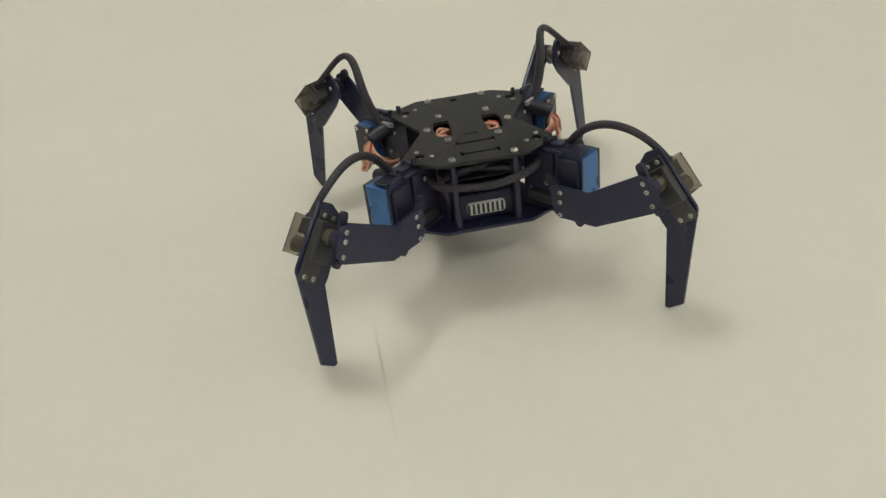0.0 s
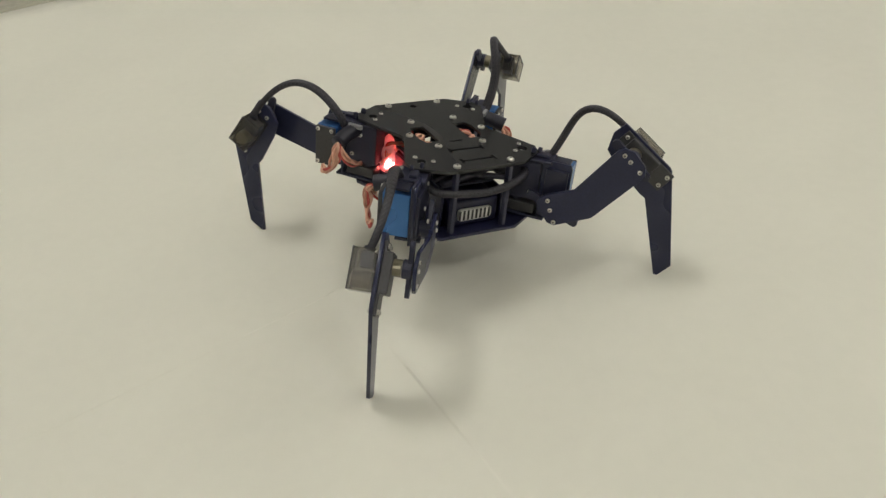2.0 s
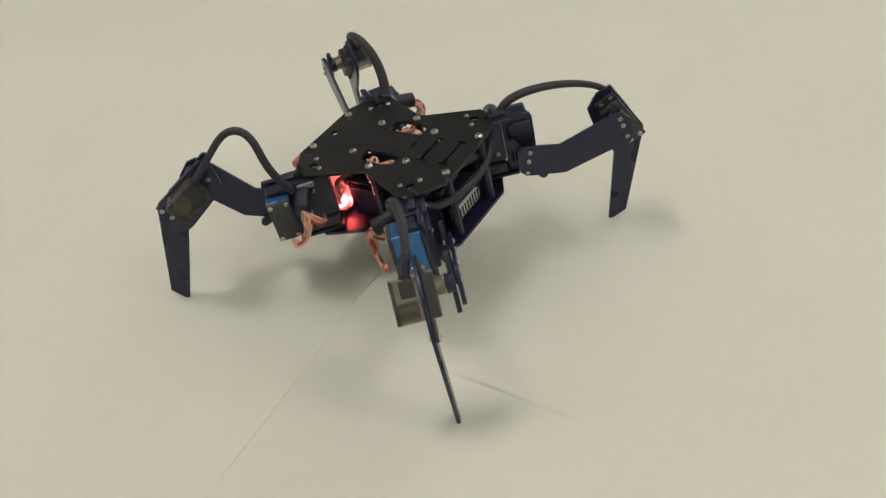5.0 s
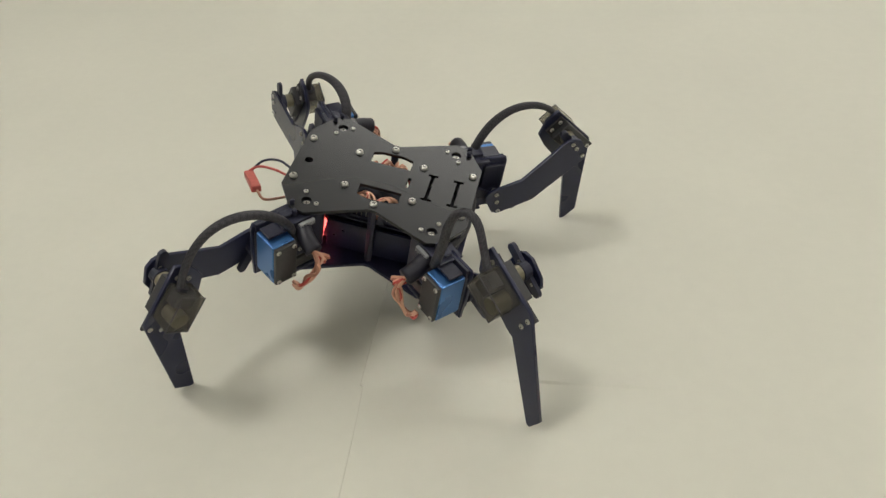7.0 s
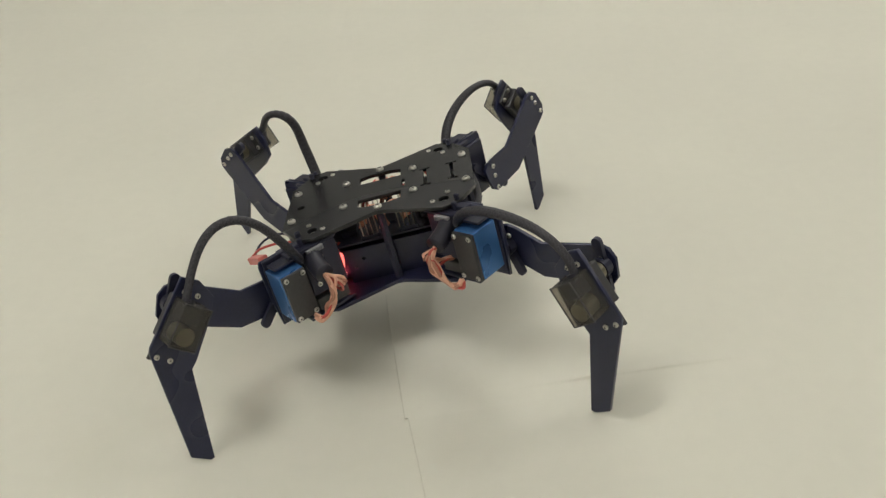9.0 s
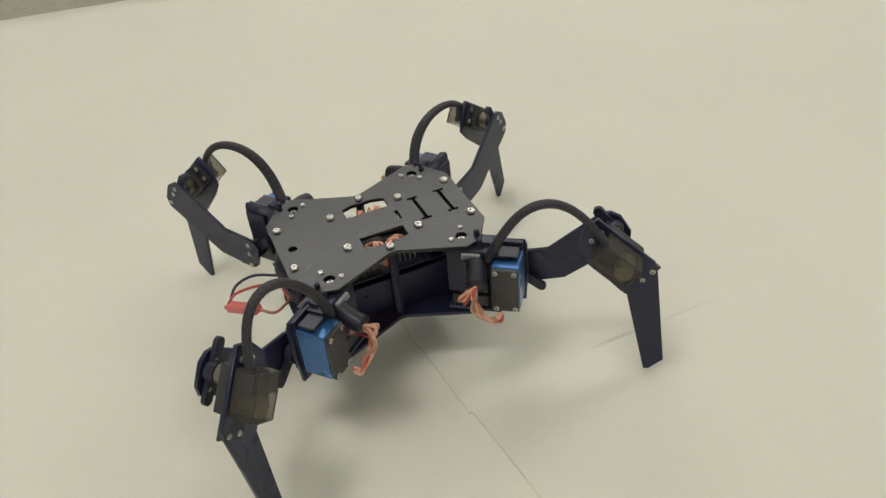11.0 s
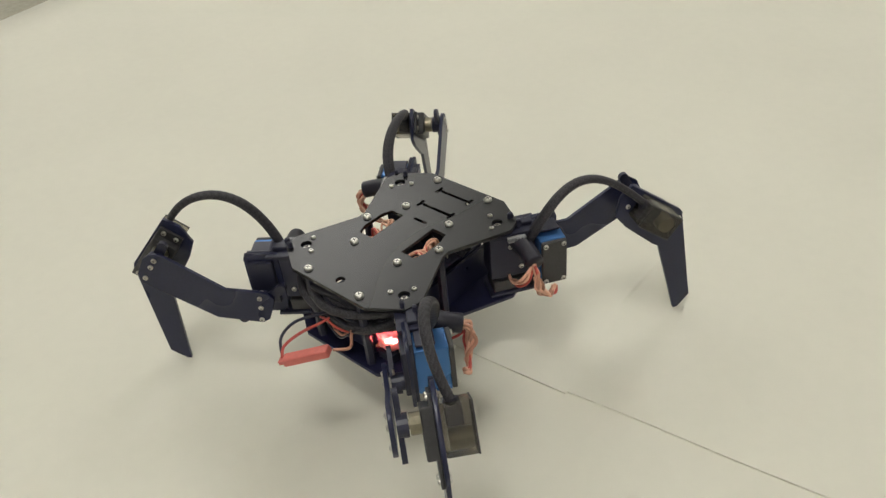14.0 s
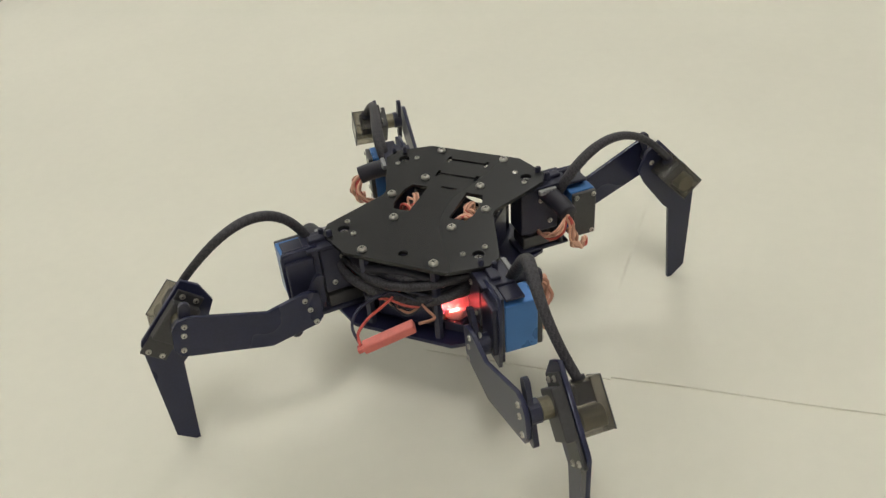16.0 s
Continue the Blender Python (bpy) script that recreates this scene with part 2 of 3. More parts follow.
def sheet(label, xs, ys, place, thick):
    """A thin sheet from a grid of columns and rows; place gives each vertex."""
    bm = bmesh.new()
    grid = [[bm.verts.new(place(x, y)) for y in ys] for x in xs]
    faces = [bm.faces.new((grid[i][j], grid[i + 1][j], grid[i + 1][j + 1], grid[i][j + 1])) for i in range(len(xs) - 1) for j in range(len(ys) - 1)]
    ext = bmesh.ops.extrude_face_region(bm, geom=faces)
    for v in [g for g in ext["geom"] if isinstance(g, bmesh.types.BMVert)]:
        v.co.z -= thick
    ob = new("floor_sheet", mesh_of("floor_sheet", bm, M_PAPER))
    for poly in ob.data.polygons:
        poly.use_smooth = abs(poly.normal.z) > 0.8
    return tagged(ob, label, "floor covering", "white sheets on the floor", "structure")


def under(x, y):
    y = -1.5 + (y + 1.5) * (far_edge(x) + 1.5) / 2.5
    if x < -0.9:
        x = -0.9 + (x + 0.9) * (1 + 1.6 * smooth(0.12, 0.5, y))
    fold = 0.0008 * smooth(0.14, 0.25, y) * (1 - smooth(0.85, 1.0, y)) * math.exp(-((x + 0.0085 + 0.098 * y) / 0.009) ** 2)
    return (x, y, swell(x, y) - 0.0004 - fold)


def over(d, y):
    """d: distance from the seam; the free edge stands a little off the sheet below."""
    x = seam_x(y) + d * (1.6 - seam_x(y)) / 1.6
    y = y + 0.05 * x
    if y > 0.9:
        y = 0.9 + (y - 0.9) * (far_edge(x) - 0.9) / 0.1
    up = 0.0012 * (1 - smooth(-0.02, 0.08, y)) * (0.8 + 0.4 * noise.noise(Vector((y * 14, 0, 4))))
    z = swell(x, y) + up * (1 - smooth(0, 0.12, d)) - 0.0022 * smooth(-0.01, 0.07, y) * (1 - smooth(0, 0.12, d))
    c = y - (-0.1115 + 0.05 * x)
    ridge = 0.0016 * smooth(0.09, 0.14, x) * (1 - smooth(0.14, 0.33, x)) * (0.7 + 0.6 * noise.noise(Vector((x * 30, 5, 1))))
    if c >= 0:
        z += ridge * (1 - smooth(0, 0.011, c))
    elif c > -0.0016:
        z += ridge * (1 + c / 0.0016)
    return (x, y, z)


sheet("matt off-white floor covering, laid flat and slightly wavy", sorted({-1.2 + 2.8 * k / 40 for k in range(41)} | {-0.14 + 0.004 * k for k in range(38)}), [-1.5 + 2.5 * k / 40 for k in range(41)], under, 0.003)
COLS = sorted({0.0, 0.001, 0.002, 0.004, 0.007, 0.011, 0.016, 0.022, 0.03} | {0.03 + 0.01 * k for k in range(1, 45)} | {0.47 + 0.113 * k for k in range(1, 11)})
FINE = [-0.0030, -0.0016, -0.0008, 0.0, 0.001, 0.002, 0.004, 0.007, 0.011, 0.016]
ROWS = sorted({-1.5 + 0.1 * k for k in range(12)} | {-0.4 + 0.01 * k for k in range(0, 28)} | {-0.1115 + d for d in FINE} | {-0.1274, -0.1276}
              | {-0.10 + 0.02 * k for k in range(1, 26)} | {0.42 + 0.0483 * k for k in range(1, 13)})
sheet("matt off-white sheet overlapping another, with a raised crease", COLS, ROWS, over, 0.0016)

# blue cloth bundle and yellow cards lying past the boards
bm = bmesh.new()
bmesh.ops.create_icosphere(bm, subdivisions=4, radius=1)
for v in bm.verts:
    k = 1 + 0.18 * noise.noise(v.co * 2.3) + 0.06 * noise.noise(v.co * 7)
    v.co = Vector((v.co.x * 0.11 * k, v.co.y * 0.08 * k, max(v.co.z, -0.35) * 0.035 * k))
ob = new("cloth_bundle", mesh_of("cloth_bundle", bm, M_CLOTH, smooth=True))
ob.matrix_basis = pose(-0.21, 1.285, 0.0085, 0, 0, 20)
tagged(ob, "dark blue crumpled cloth lying beyond the white boards", "cloth")


def card(x, y, rz, w, d):
    bm = bmesh.new()
    box(bm, -w / 2, w / 2, -d / 2, d / 2, 0, 1.5, 0.4)
    ob = new("paper_card", mesh_of("paper_card", bm, M_YELLOW))
    ob.matrix_basis = pose(x, y, -0.0045, 0, 0, rz)
    tagged(ob, "pale yellow paper card lying on the grey floor", "card")


card(-0.04, 1.135, 12, 70, 30)
card(-1.26, -0.02, 80, 120, 60)

# ---------------------------------------------------------------- the robot
# Body space: origin on the top plate's upper face, x to the front, y to the left. Leg space: u outwards, v sideways, z up.
HIP_X, HIP_Y = 49.7, 51.6
COXA, HIP_DROP, THIGH, SHIN = 37.8, 41.4, 84.0, 117.1
V_THIGH, V_SHIN = 22.9, -3.4
LEGS = {"FR": (1, -1), "FL": (1, 1), "BR": (-1, -1), "BL": (-1, 1)}
FEET = {"FR": (146.7, -143.6), "FL": (147.2, 138.8), "BR": (-143.1, -145.1), "BL": (-152.7, 148.9)}
# how far the feet slide, and the unloaded one lifts, while the body leans over: seconds, millimetres
SLIPS = {
    "FR": [(7, -2.2, -6.7, 0.0), (7.5, -8.5, 3.9, 0.0), (8, -2.7, 0.0, 0.0), (8.5, -0.8, 9.7, 0.0), (9.5, 0, 0, 0), (16, 0, 0, 0)],
    "FL": [(7, -5.2, -6.3, 0.0), (7.5, -1.8, -4.2, 0.0), (8, 0.7, 0.5, 0.0), (8.5, -4.6, 3.3, 0.0), (9.5, 0, 0, 0), (16, 0, 0, 0)],
    "BR": [(7, 3.6, 1.0, 0.0), (7.5, 8.4, 0.6, 0.0), (8, 1.6, -0.2, 0.0), (8.5, 5.1, -0.8, 0.0), (9.5, 0, 0, 0), (11, -3, 0, 0), (12, -7, -1, 0), (16, -7, -1, 0)],
    "BL": [(7, 4.6, 1.7, 7.0), (7.5, 2.2, -0.3, 8.0), (8, 0.0, 0.0, 8.0), (8.5, 0.5, -0.7, 6.0), (9.5, 0, 0, 0), (16, 0, 0, 0)],
}
PLATE = [(76, 37), (61, 61), (49, 64), (3, 43), (-3, 43), (-49, 64), (-61, 61), (-76, 37),
         (-76, -37), (-61, -61), (-49, -64), (-3, -43), (3, -43), (49, -64), (61, -61), (76, -37)]

robot = new("walking_robot")
tagged(robot, "black four-legged walking robot with blue servos, cables and steel screws", "robot")


def i_slot(x):
    return [(x - 4.5, 17), (x + 4.5, 17), (x + 4.5, 14), (x + 1.6, 14), (x + 1.6, -14), (x + 4.5, -14), (x + 4.5, -17),
            (x - 4.5, -17), (x - 4.5, -14), (x - 1.6, -14), (x - 1.6, 14), (x - 4.5, 14)]


def window(s):
    return [(-17, 15 * s), (18, 15 * s), (18, 28 * s), (9, 31 * s), (-9, 31 * s), (-17, 28 * s)]


def robot_body():
    flat = pose(0, 0, -0.0015)
    holes = [i_slot(38), i_slot(60), window(1), window(-1), [(18.5, 6), (21.5, 6), (21.5, -7), (18.5, -7)], circle(-65, -2, 3.6)]
    holes += [circle(sx * 51, sy * 50, 4.4) for sx in (1, -1) for sy in (1, -1)]
    top = part("top_plate", cut_plate("top_plate", PLATE, holes, 3, M_ACRYLIC), None, robot, "black acrylic top plate with cut slots", flat)
    low = part("bottom_plate", cut_plate("bottom_plate", PLATE, [circle(30, 0, 4), circle(-30, 0, 4)], 3, M_NAVY), None, robot, "",
               pose(0, 0, -0.064))
    big = [(70, 26), (28.2, 22), (0, 36.7), (-28.2, 22), (-70, 26)]
    for x, y in big:
        for s in (1, -1):
            part("screw", SCREW_BIG, None, top, "", pose(x * MM, y * s * MM, 0.0015, 0, 0, random.uniform(0, 90)))
    for sx in (1, -1):
        for sy in (1, -1):
            for dx, dy in ((-8.5, 1.5), (3.5, -9.5)):
                part("screw", SCREW_SMALL, None, top, "", pose(sx * (51 + dx) * MM, sy * (50 + dy) * MM, 0.0015, 0, 0, random.uniform(0, 90)))
            part("pivot_screw", SCREW_BIG, None, top, "sunken steel pivot screw", pose(sx * 51 * MM, sy * 50 * MM, -0.0032, 0, 0, 20))
    # hex spacers between the plates
    for x, y in ((70, 26), (0, 36.7), (-70, 26)):
        for s in (1, -1):
            bm = bmesh.new()
            rod(bm, (x, y * s, -62.5), (x, y * s, -3), 3.4, 6)
            part("spacer", bm, M_PLASTIC, robot)
            part("screw", SCREW_SMALL, None, low, "", pose(x * MM, y * s * MM, -0.0015, 180))
    # battery tray walls, battery and board
    for s in (1, -1):
        x0 = -58 if s > 0 else -38
        me = cut_plate("tray_wall", [(x0, -29), (58, -29), (58, 0), (x0, 0)], [circle(-24, -9, 1.6, 10), circle(-32, -16, 1.3, 10), circle(34, -8, 1.6, 10)],
                       2.4, M_NAVY, m=pose(0, s * 0.030, -0.0335, 90))
        part("tray_wall", me, None, robot, "dark navy battery tray wall with small holes")
    bm = bmesh.new()
    box(bm, -63, 63, -24, 24, -62, -37, 2.5)
    bat = part("battery", bm, M_NAVY, robot, "dark wrapped battery pack between the plates")
    # unreadable white marking at the battery's front, built as a striped block
    bm = bmesh.new()
    box(bm, 63.2, 66, -17, 16, -55.5, -44.5, 2.7)
    white_block = part("striped_block", bm, M_WHITE, robot, "white block with dark vertical stripes")
    for k in range(8):
        bm = bmesh.new()
        box(bm, 65.8, 66.6, -16.4 + k * 4.1, -14.4 + k * 4.1, -54.6, -45.4, 0.3)
        part("slot", bm, M_SLOT, white_block)
    bm = bmesh.new()
    box(bm, -46, 46, -27, 27, -31.5, -30, 0.2)
    pcb = part("circuit_board", bm, M_BOARD, robot, "dark circuit board with pin headers")
    for gx in (-14, 16):
        for s in (1, -1):
            bm = bmesh.new()
            box(bm, gx - 8, gx + 8, 23 * s - 1.3, 23 * s + 1.3, -30, -27.4)
            part("header", bm, M_PLASTIC, pcb)
            for k in range(4):
                bm = bmesh.new()
                rod(bm, (gx - 6 + 4 * k, 23 * s, -28), (gx - 6 + 4 * k, 23 * s, -11), 0.55, 6)
                part("pin", bm, M_STEEL, pcb)
    for x0, x1, y0, y1, z1 in ((-38, -26, -14, 2, -25), (24, 36, -8, 10, -26), (-8, 6, -8, 8, -27.5)):
        bm = bmesh.new()
        box(bm, x0, x1, y0, y1, -30, z1, 0.4)
        part("chip", bm, M_PLASTIC, pcb)
    # red power light on the board's rear corner
    bm = bmesh.new()
    bmesh.ops.create_icosphere(bm, subdivisions=2, radius=3.0 * MM, matrix=Matrix.Translation(Vector((-52, -31, -51)) * MM))
    part("power_light", bm, M_LED, robot, "small bright red power light", smooth=True)
    # frosted blob added in place of the light's glare and glowing surroundings
    bm = bmesh.new()
    bmesh.ops.create_icosphere(bm, subdivisions=4, radius=1, matrix=Matrix.Translation(Vector((-52, -33, -42)) * MM) @ Matrix.Diagonal((0.012, 0.0095, 0.018, 1)))
    for v in bm.verts:
        v.co += (v.co - Vector((-0.052, -0.033, -0.042))) * 0.35 * noise.noise(v.co * 160)
    part("glow_blob", bm, M_FROST, robot, "added frosted blob spreading the red light's glow", smooth=True)
    bm = bmesh.new()
    box(bm, -63, -47, -41, -27, -61.5, -54, 0.5)
    part("light_holder", bm, M_BOARD, robot)
    # braided looms round both ends, a tangle of thin sleeves at the rear
    for s, lift in ((1, 0), (-1, -6)):
        bm = bmesh.new()
        tube(bm, [(s * 50, 54, -14), (s * 65, 46, -18 + lift), (s * 73, 28, -22 + lift), (s * 75, 4, -25 + lift), (s * 73, -22, -24 + lift), (s * 64, -40, -24), (s * 52, -46, -20)], 3.6, 10)
        part("wire_loom", bm, M_BRAID, robot, "black braided wire loom", smooth=True)
    bm = bmesh.new()
    tube(bm, [(-56, 44, -18), (-70, 28, -20), (-78, 4, -19), (-74, -22, -16), (-60, -44, -13)], 3.2, 12)
    part("wire_loom", bm, M_BRAID, robot, "black braided wire loom looping out behind", smooth=True)
    for k in range(13):
        r = random.Random(170 + k)
        j = lambda a: r.uniform(-a, a)
        q = -9 - 2.0 * k
        bm = bmesh.new()
        tube(bm, [(-52 + j(5), 52 + j(5), -14 + j(4)), (-60 + j(4), 38 + j(6), q + j(4)), (-69 + j(4), 20 + j(6), q - 2 + j(6)), (-72 + j(4), j(7), q - 3 + j(7)),
                  (-69 + j(4), -20 + j(6), q - 1 + j(6)), (-60 + j(4), -36 + j(5), q + j(4)), (-52 + j(5), -50 + j(4), -15 + j(4))], r.choice((1.6, 2.2, 2.8, 3.4)), 8, 6)
        part("wire_loom", bm, M_RUBBER if k % 3 else M_BRAID, robot, "black sleeved wire loom in a tangle", smooth=True)
    for k in range(8):
        r = random.Random(70 + k)
        j = lambda a: r.uniform(-a, a)
        bm = bmesh.new()
        tube(bm, [(-62 + j(3), 34 + j(8), -22 + j(6)), (-75 + j(3), 18 + j(6), -28 + j(9)), (-78 + j(3), 0 + j(8), -30 + j(12)), (-74 + j(4), -18 + j(6), -30 + j(6)), (-60, -32, -32 + j(6))], 0.9, 6, 6)
        part("servo_wire", bm, (M_PLASTIC, M_RUBBER, M_PLASTIC, M_BROWN, M_RUBBER, M_PLASTIC, M_RED, M_RUBBER)[k], robot, "", smooth=True)
    # sleeves packed under the front slots, added so the slots stay dark
    for k in range(9):
        r = random.Random(420 + k)
        j = lambda a: r.uniform(-a, a)
        x = 30 + 4.4 * k
        bm = bmesh.new()
        tube(bm, [(x + j(3), 34 + j(3), -20 + j(4)), (x + j(4), 17 + j(4), -13 + j(3)), (x + j(4), j(4), -12 + j(3)), (x + j(4), -17 + j(4), -13 + j(3)), (x + j(3), -34 + j(3), -20 + j(4))], r.choice((2.4, 2.8, 3.2)), 8, 5)
        part("wire_loom", bm, M_RUBBER, robot, "black sleeved wire loom in a tangle", smooth=True)
    # twisted bundles of servo wires in the windows
    for s in (1, -1):
        for x0, lean in ((-9, 3), (7, -2)):
            for k in range(8):
                r = random.Random(k + 10 * s + x0)
                spin = r.uniform(0, 6)
                pts = []
                for n in range(13):
                    w = n / 12
                    a = spin + k * 0.8 + w * 5.5
                    h = -2.6 - 17 * abs(2 * w - 1) ** 2.6
                    pts.append((x0 + (w - 0.5) * 20 + 2.6 * math.cos(a) + r.uniform(-0.7, 0.7), s * (21.5 + lean * (w - 0.5) * 4 + 3.8 * math.sin(a)), h - 2.4 + 1.9 * math.sin(a + 0.8)))
                bm = bmesh.new()
                tube(bm, pts, 0.95, 6, 3)
                part("servo_wire", bm, (M_ORANGE, M_BROWN, M_ORANGE, M_RED, M_ORANGE, M_BROWN, M_ORANGE, M_BROWN)[k], robot, "", smooth=True)
    # charging plug hanging at the rear
    a, b = Vector((-121, 5, -38)), Vector((-101, -27, -25))
    d = (b - a).normalized()
    bm = bmesh.new()
    m = Matrix.Translation((a + b) / 2 * MM) @ d.to_track_quat("X", "Z").to_matrix().to_4x4()
    box(bm, -19, 17, -4.2, 4.2, -3, 3, 1.0, m)
    box(bm, -23, -18, -2.6, 2.6, -1.6, 1.6, 0.4, m)
    part("charging_plug", bm, M_PLUG, robot, "red two-pin charging plug on loose wires")
    for k, (mat, off) in enumerate(((M_RED, 0), (M_BROWN, 1), (M_PLASTIC, 2))):
        bm = bmesh.new()
        if k == 0:
            pts = [(-121, 6, -36), (-114, 11, -33), (-100, 10, -31), (-84, 5, -30), (-66, 0, -28)]
        elif k == 1:
            pts = [(-101, -27, -25), (-92, -34, -26), (-80, -22, -30), (-66, -8, -32)]
        else:
            pts = [(-121, 5, -38), (-112, 16, -30), (-97, 17, -26), (-80, 8, -26), (-64, 2, -28)]
        tube(bm, pts, 1.1, 6, 6)
        part("plug_wire", bm, mat, robot, "", smooth=True)
    # pale wires bunched round the light
    for k in range(6):
        r = random.Random(300 + k)
        j = lambda a: r.uniform(-a, a)
        bm = bmesh.new()
        tube(bm, [(-44 + j(3), -20 + j(4), -30 + j(4)), (-46 + j(4), -33 + j(3), -31 + j(6)), (-44 + j(5), -38 + j(2), -40 + j(6)), (-50 + j(4), -38 + j(2), -46 + j(6)), (-56 + j(3), -34 + j(3), -50 + j(5)), (-60 + j(2), -24, -54)], 1.1, 6, 6)
        part("servo_wire", bm, (M_ORANGE, M_BROWN, M_RED)[k % 3], robot, "", smooth=True)


UP = pose(0, 0, 0, 90)   # turns a flat plate into the leg's plane


def leg_plate(name, outline, thick, v, f, mat, holes=()):
    return cut_plate(name, outline, list(holes), thick, mat, m=Matrix.Translation((0, f * v * MM, 0)) @ UP)


def side(f, v0, v1):
    return (f * v0, f * v1) if f > 0 else (f * v1, f * v0)


def face_screw(f, x, z, v, parent, mesh):
    part("screw", mesh, None, parent, "", pose(x * MM, f * v * MM, z * MM, -90 * f, 0, 0))


def horn(bm, f, x, z, angle, v0, v1, half=22, w=3.7):
    """Two-armed servo horn: rounded bar with a thicker hub."""
    m = Matrix.Translation((x * MM, 0, z * MM)) @ pose(0, 0, 0, 0, angle, 0)
    n = len(bm.verts)
    y0, y1 = side(f, v0, v1)
    loop = [(half - w + w * math.cos(a), w * math.sin(a)) for a in [math.pi * (k / 8 - 0.5) for k in range(9)]]
    loop += [(-px, -py) for px, py in loop]
    lo = [bm.verts.new(m @ (Vector((px, y0, pz)) * MM)) for px, pz in loop]
    hi = [bm.verts.new(m @ (Vector((px, y1, pz)) * MM)) for px, pz in loop]
    bm.faces.new(lo)
    bm.faces.new(list(reversed(hi)))
    for k in range(len(lo)):
        bm.faces.new((lo[k], hi[k], hi[(k + 1) % len(lo)], lo[(k + 1) % len(lo)]))
    rod(bm, (x, f * (v0 - 3.5), z), (x, f * v1, z), 7.2, 16)


def build_hip(f):
    """Hip bracket with the swing servo and the thigh servo; f is the side of the thigh plate."""
    bm = bmesh.new()
    y = lambda a, b: side(f, a, b)
    box(bm, -11, 30, *y(-11, 11), -6.5, -4.2, 0.5)            # upper flange
    box(bm, 22, 44, *y(-12, 1), -8.0, -6, 0.5)
    box(bm, -11, 30, *y(-11, 11), -61, -58.6, 0.5)            # lower flange
    box(bm, 22.5, 24.5, *y(-12, 7), -60, -5, 0.4)             # web between the servos
    rod(bm, (0, 0, -63), (0, 0, -3.4), 3.4, 14)
    hip = part("hip", bm, M_PLASTIC, robot, "black hip bracket carrying two servos")
    bm = bmesh.new()
    box(bm, -10, 21, *y(-10, 10), -44, -7, 1.2)
    rod(bm, (0, 0, -50), (0, 0, -44), 7, 16)
    part("swing_servo", bm, M_PLASTIC, hip, "black servo turning the hip")
    bm = bmesh.new()
    box(bm, -8, 20, *y(-9, 9), -58, -48, 1.0)
    part("swing_servo_foot", bm, M_CAP, hip)
    for x, z in ((6, -16), (14, -36)):
        face_screw(f, x, z, 10, hip, SCREW_SMALL)
        face_screw(-f, x, z, 10, hip, SCREW_SMALL)
    # thigh servo in three layers
    bm = bmesh.new()
    box(bm, 26, 46, *y(2.5, 11), -48.5, -10, 1.0)
    box(bm, 26.5, 45.5, *y(2.6, 5.0), -56.5, -3.5, 0.6)         # mounting tabs
    rod(bm, (COXA, f * 10.5, -HIP_DROP), (COXA, f * 13.5, -HIP_DROP), 6.2, 18)
    gear = part("gear_case", bm, M_PLASTIC, hip, "black servo gear case with mounting tabs")
    bm = bmesh.new()
    box(bm, 26, 46, *y(-20, 2.5), -48.5, -10, 0.9)
    part("metal_case", bm, M_BLUE, hip, "blue anodised servo case")
    bm = bmesh.new()
    box(bm, 26.3, 45.7, *y(-23.6, -20), -48.2, -10.3, 0.9)
    part("end_cap", bm, M_CAP, hip)
    for x, z in ((29, -13), (43, -13), (29, -45.5), (43, -45.5)):
        face_screw(-f, x, z, 23.4, hip, SCREW_SMALL)
    for x, z in ((31, -6.6), (41, -6.6), (31, -53.5), (41, -53.5)):
        face_screw(f, x, z, 5.0, hip, SCREW_SMALL)
    # outer mounting plate beside the servo
    me = leg_plate("mounting_plate", [(22, -4), (46.5, -4), (48, -8), (48, -34), (46, -59), (26, -59), (22, -50)], 2.6, 6.4, f, M_SHEET, [circle(COXA, -HIP_DROP, 8)])
    part("mounting_plate", me, None, hip)
    for x, z in ((42, -12), (42, -24)):
        face_screw(f, x, z, 7.7, hip, SCREW_SMALL)
    # steel name tag, blank
    bm = bmesh.new()
    box(bm, 30, 43, *y(7.7, 8.1), -22, -17.5)
    part("tag", bm, M_TAG, hip)
    # horn peg showing above the top plate
    bm = bmesh.new()
    box(bm, 9, 13.5, *y(3, 6.4), -5, 4.5, 1.4)
    box(bm, 13, 17, *y(-5, -1.5), -5, 2.5, 1.2)
    box(bm, 6, 26, *y(-3.4, 3.4), -4.4, -1.2, 0.8)
    part("horn_peg", bm, M_PLASTIC, hip)
    bm = bmesh.new()
    box(bm, 3, 17, *y(-15, -12), -9, -5, 0.4)
    for k in range(5):
        box(bm, 4 + 2.6 * k, 5.2 + 2.6 * k, *y(-15.8, -15), -8.4, -5.6)
    part("servo_plug", bm, M_TAG, hip, "grey servo plug")
    # heat-shrink sleeve with servo wires
    bm = bmesh.new()
    tube(bm, [(8, f * 2, -11), (12, f * -10, -12), (16, f * -22, -15), (17, f * -33, -18)], 7.0, 16)
    part("wire_sleeve", bm, M_RUBBER, hip, "black heat-shrink sleeve", smooth=True)
    for k in range(7):
        r = random.Random(k * 3 + int(f))
        mat = (M_ORANGE, M_ORANGE, M_BROWN, M_RED)[k % 4]
        j = lambda a: r.uniform(-a, a)
        bm = bmesh.new()
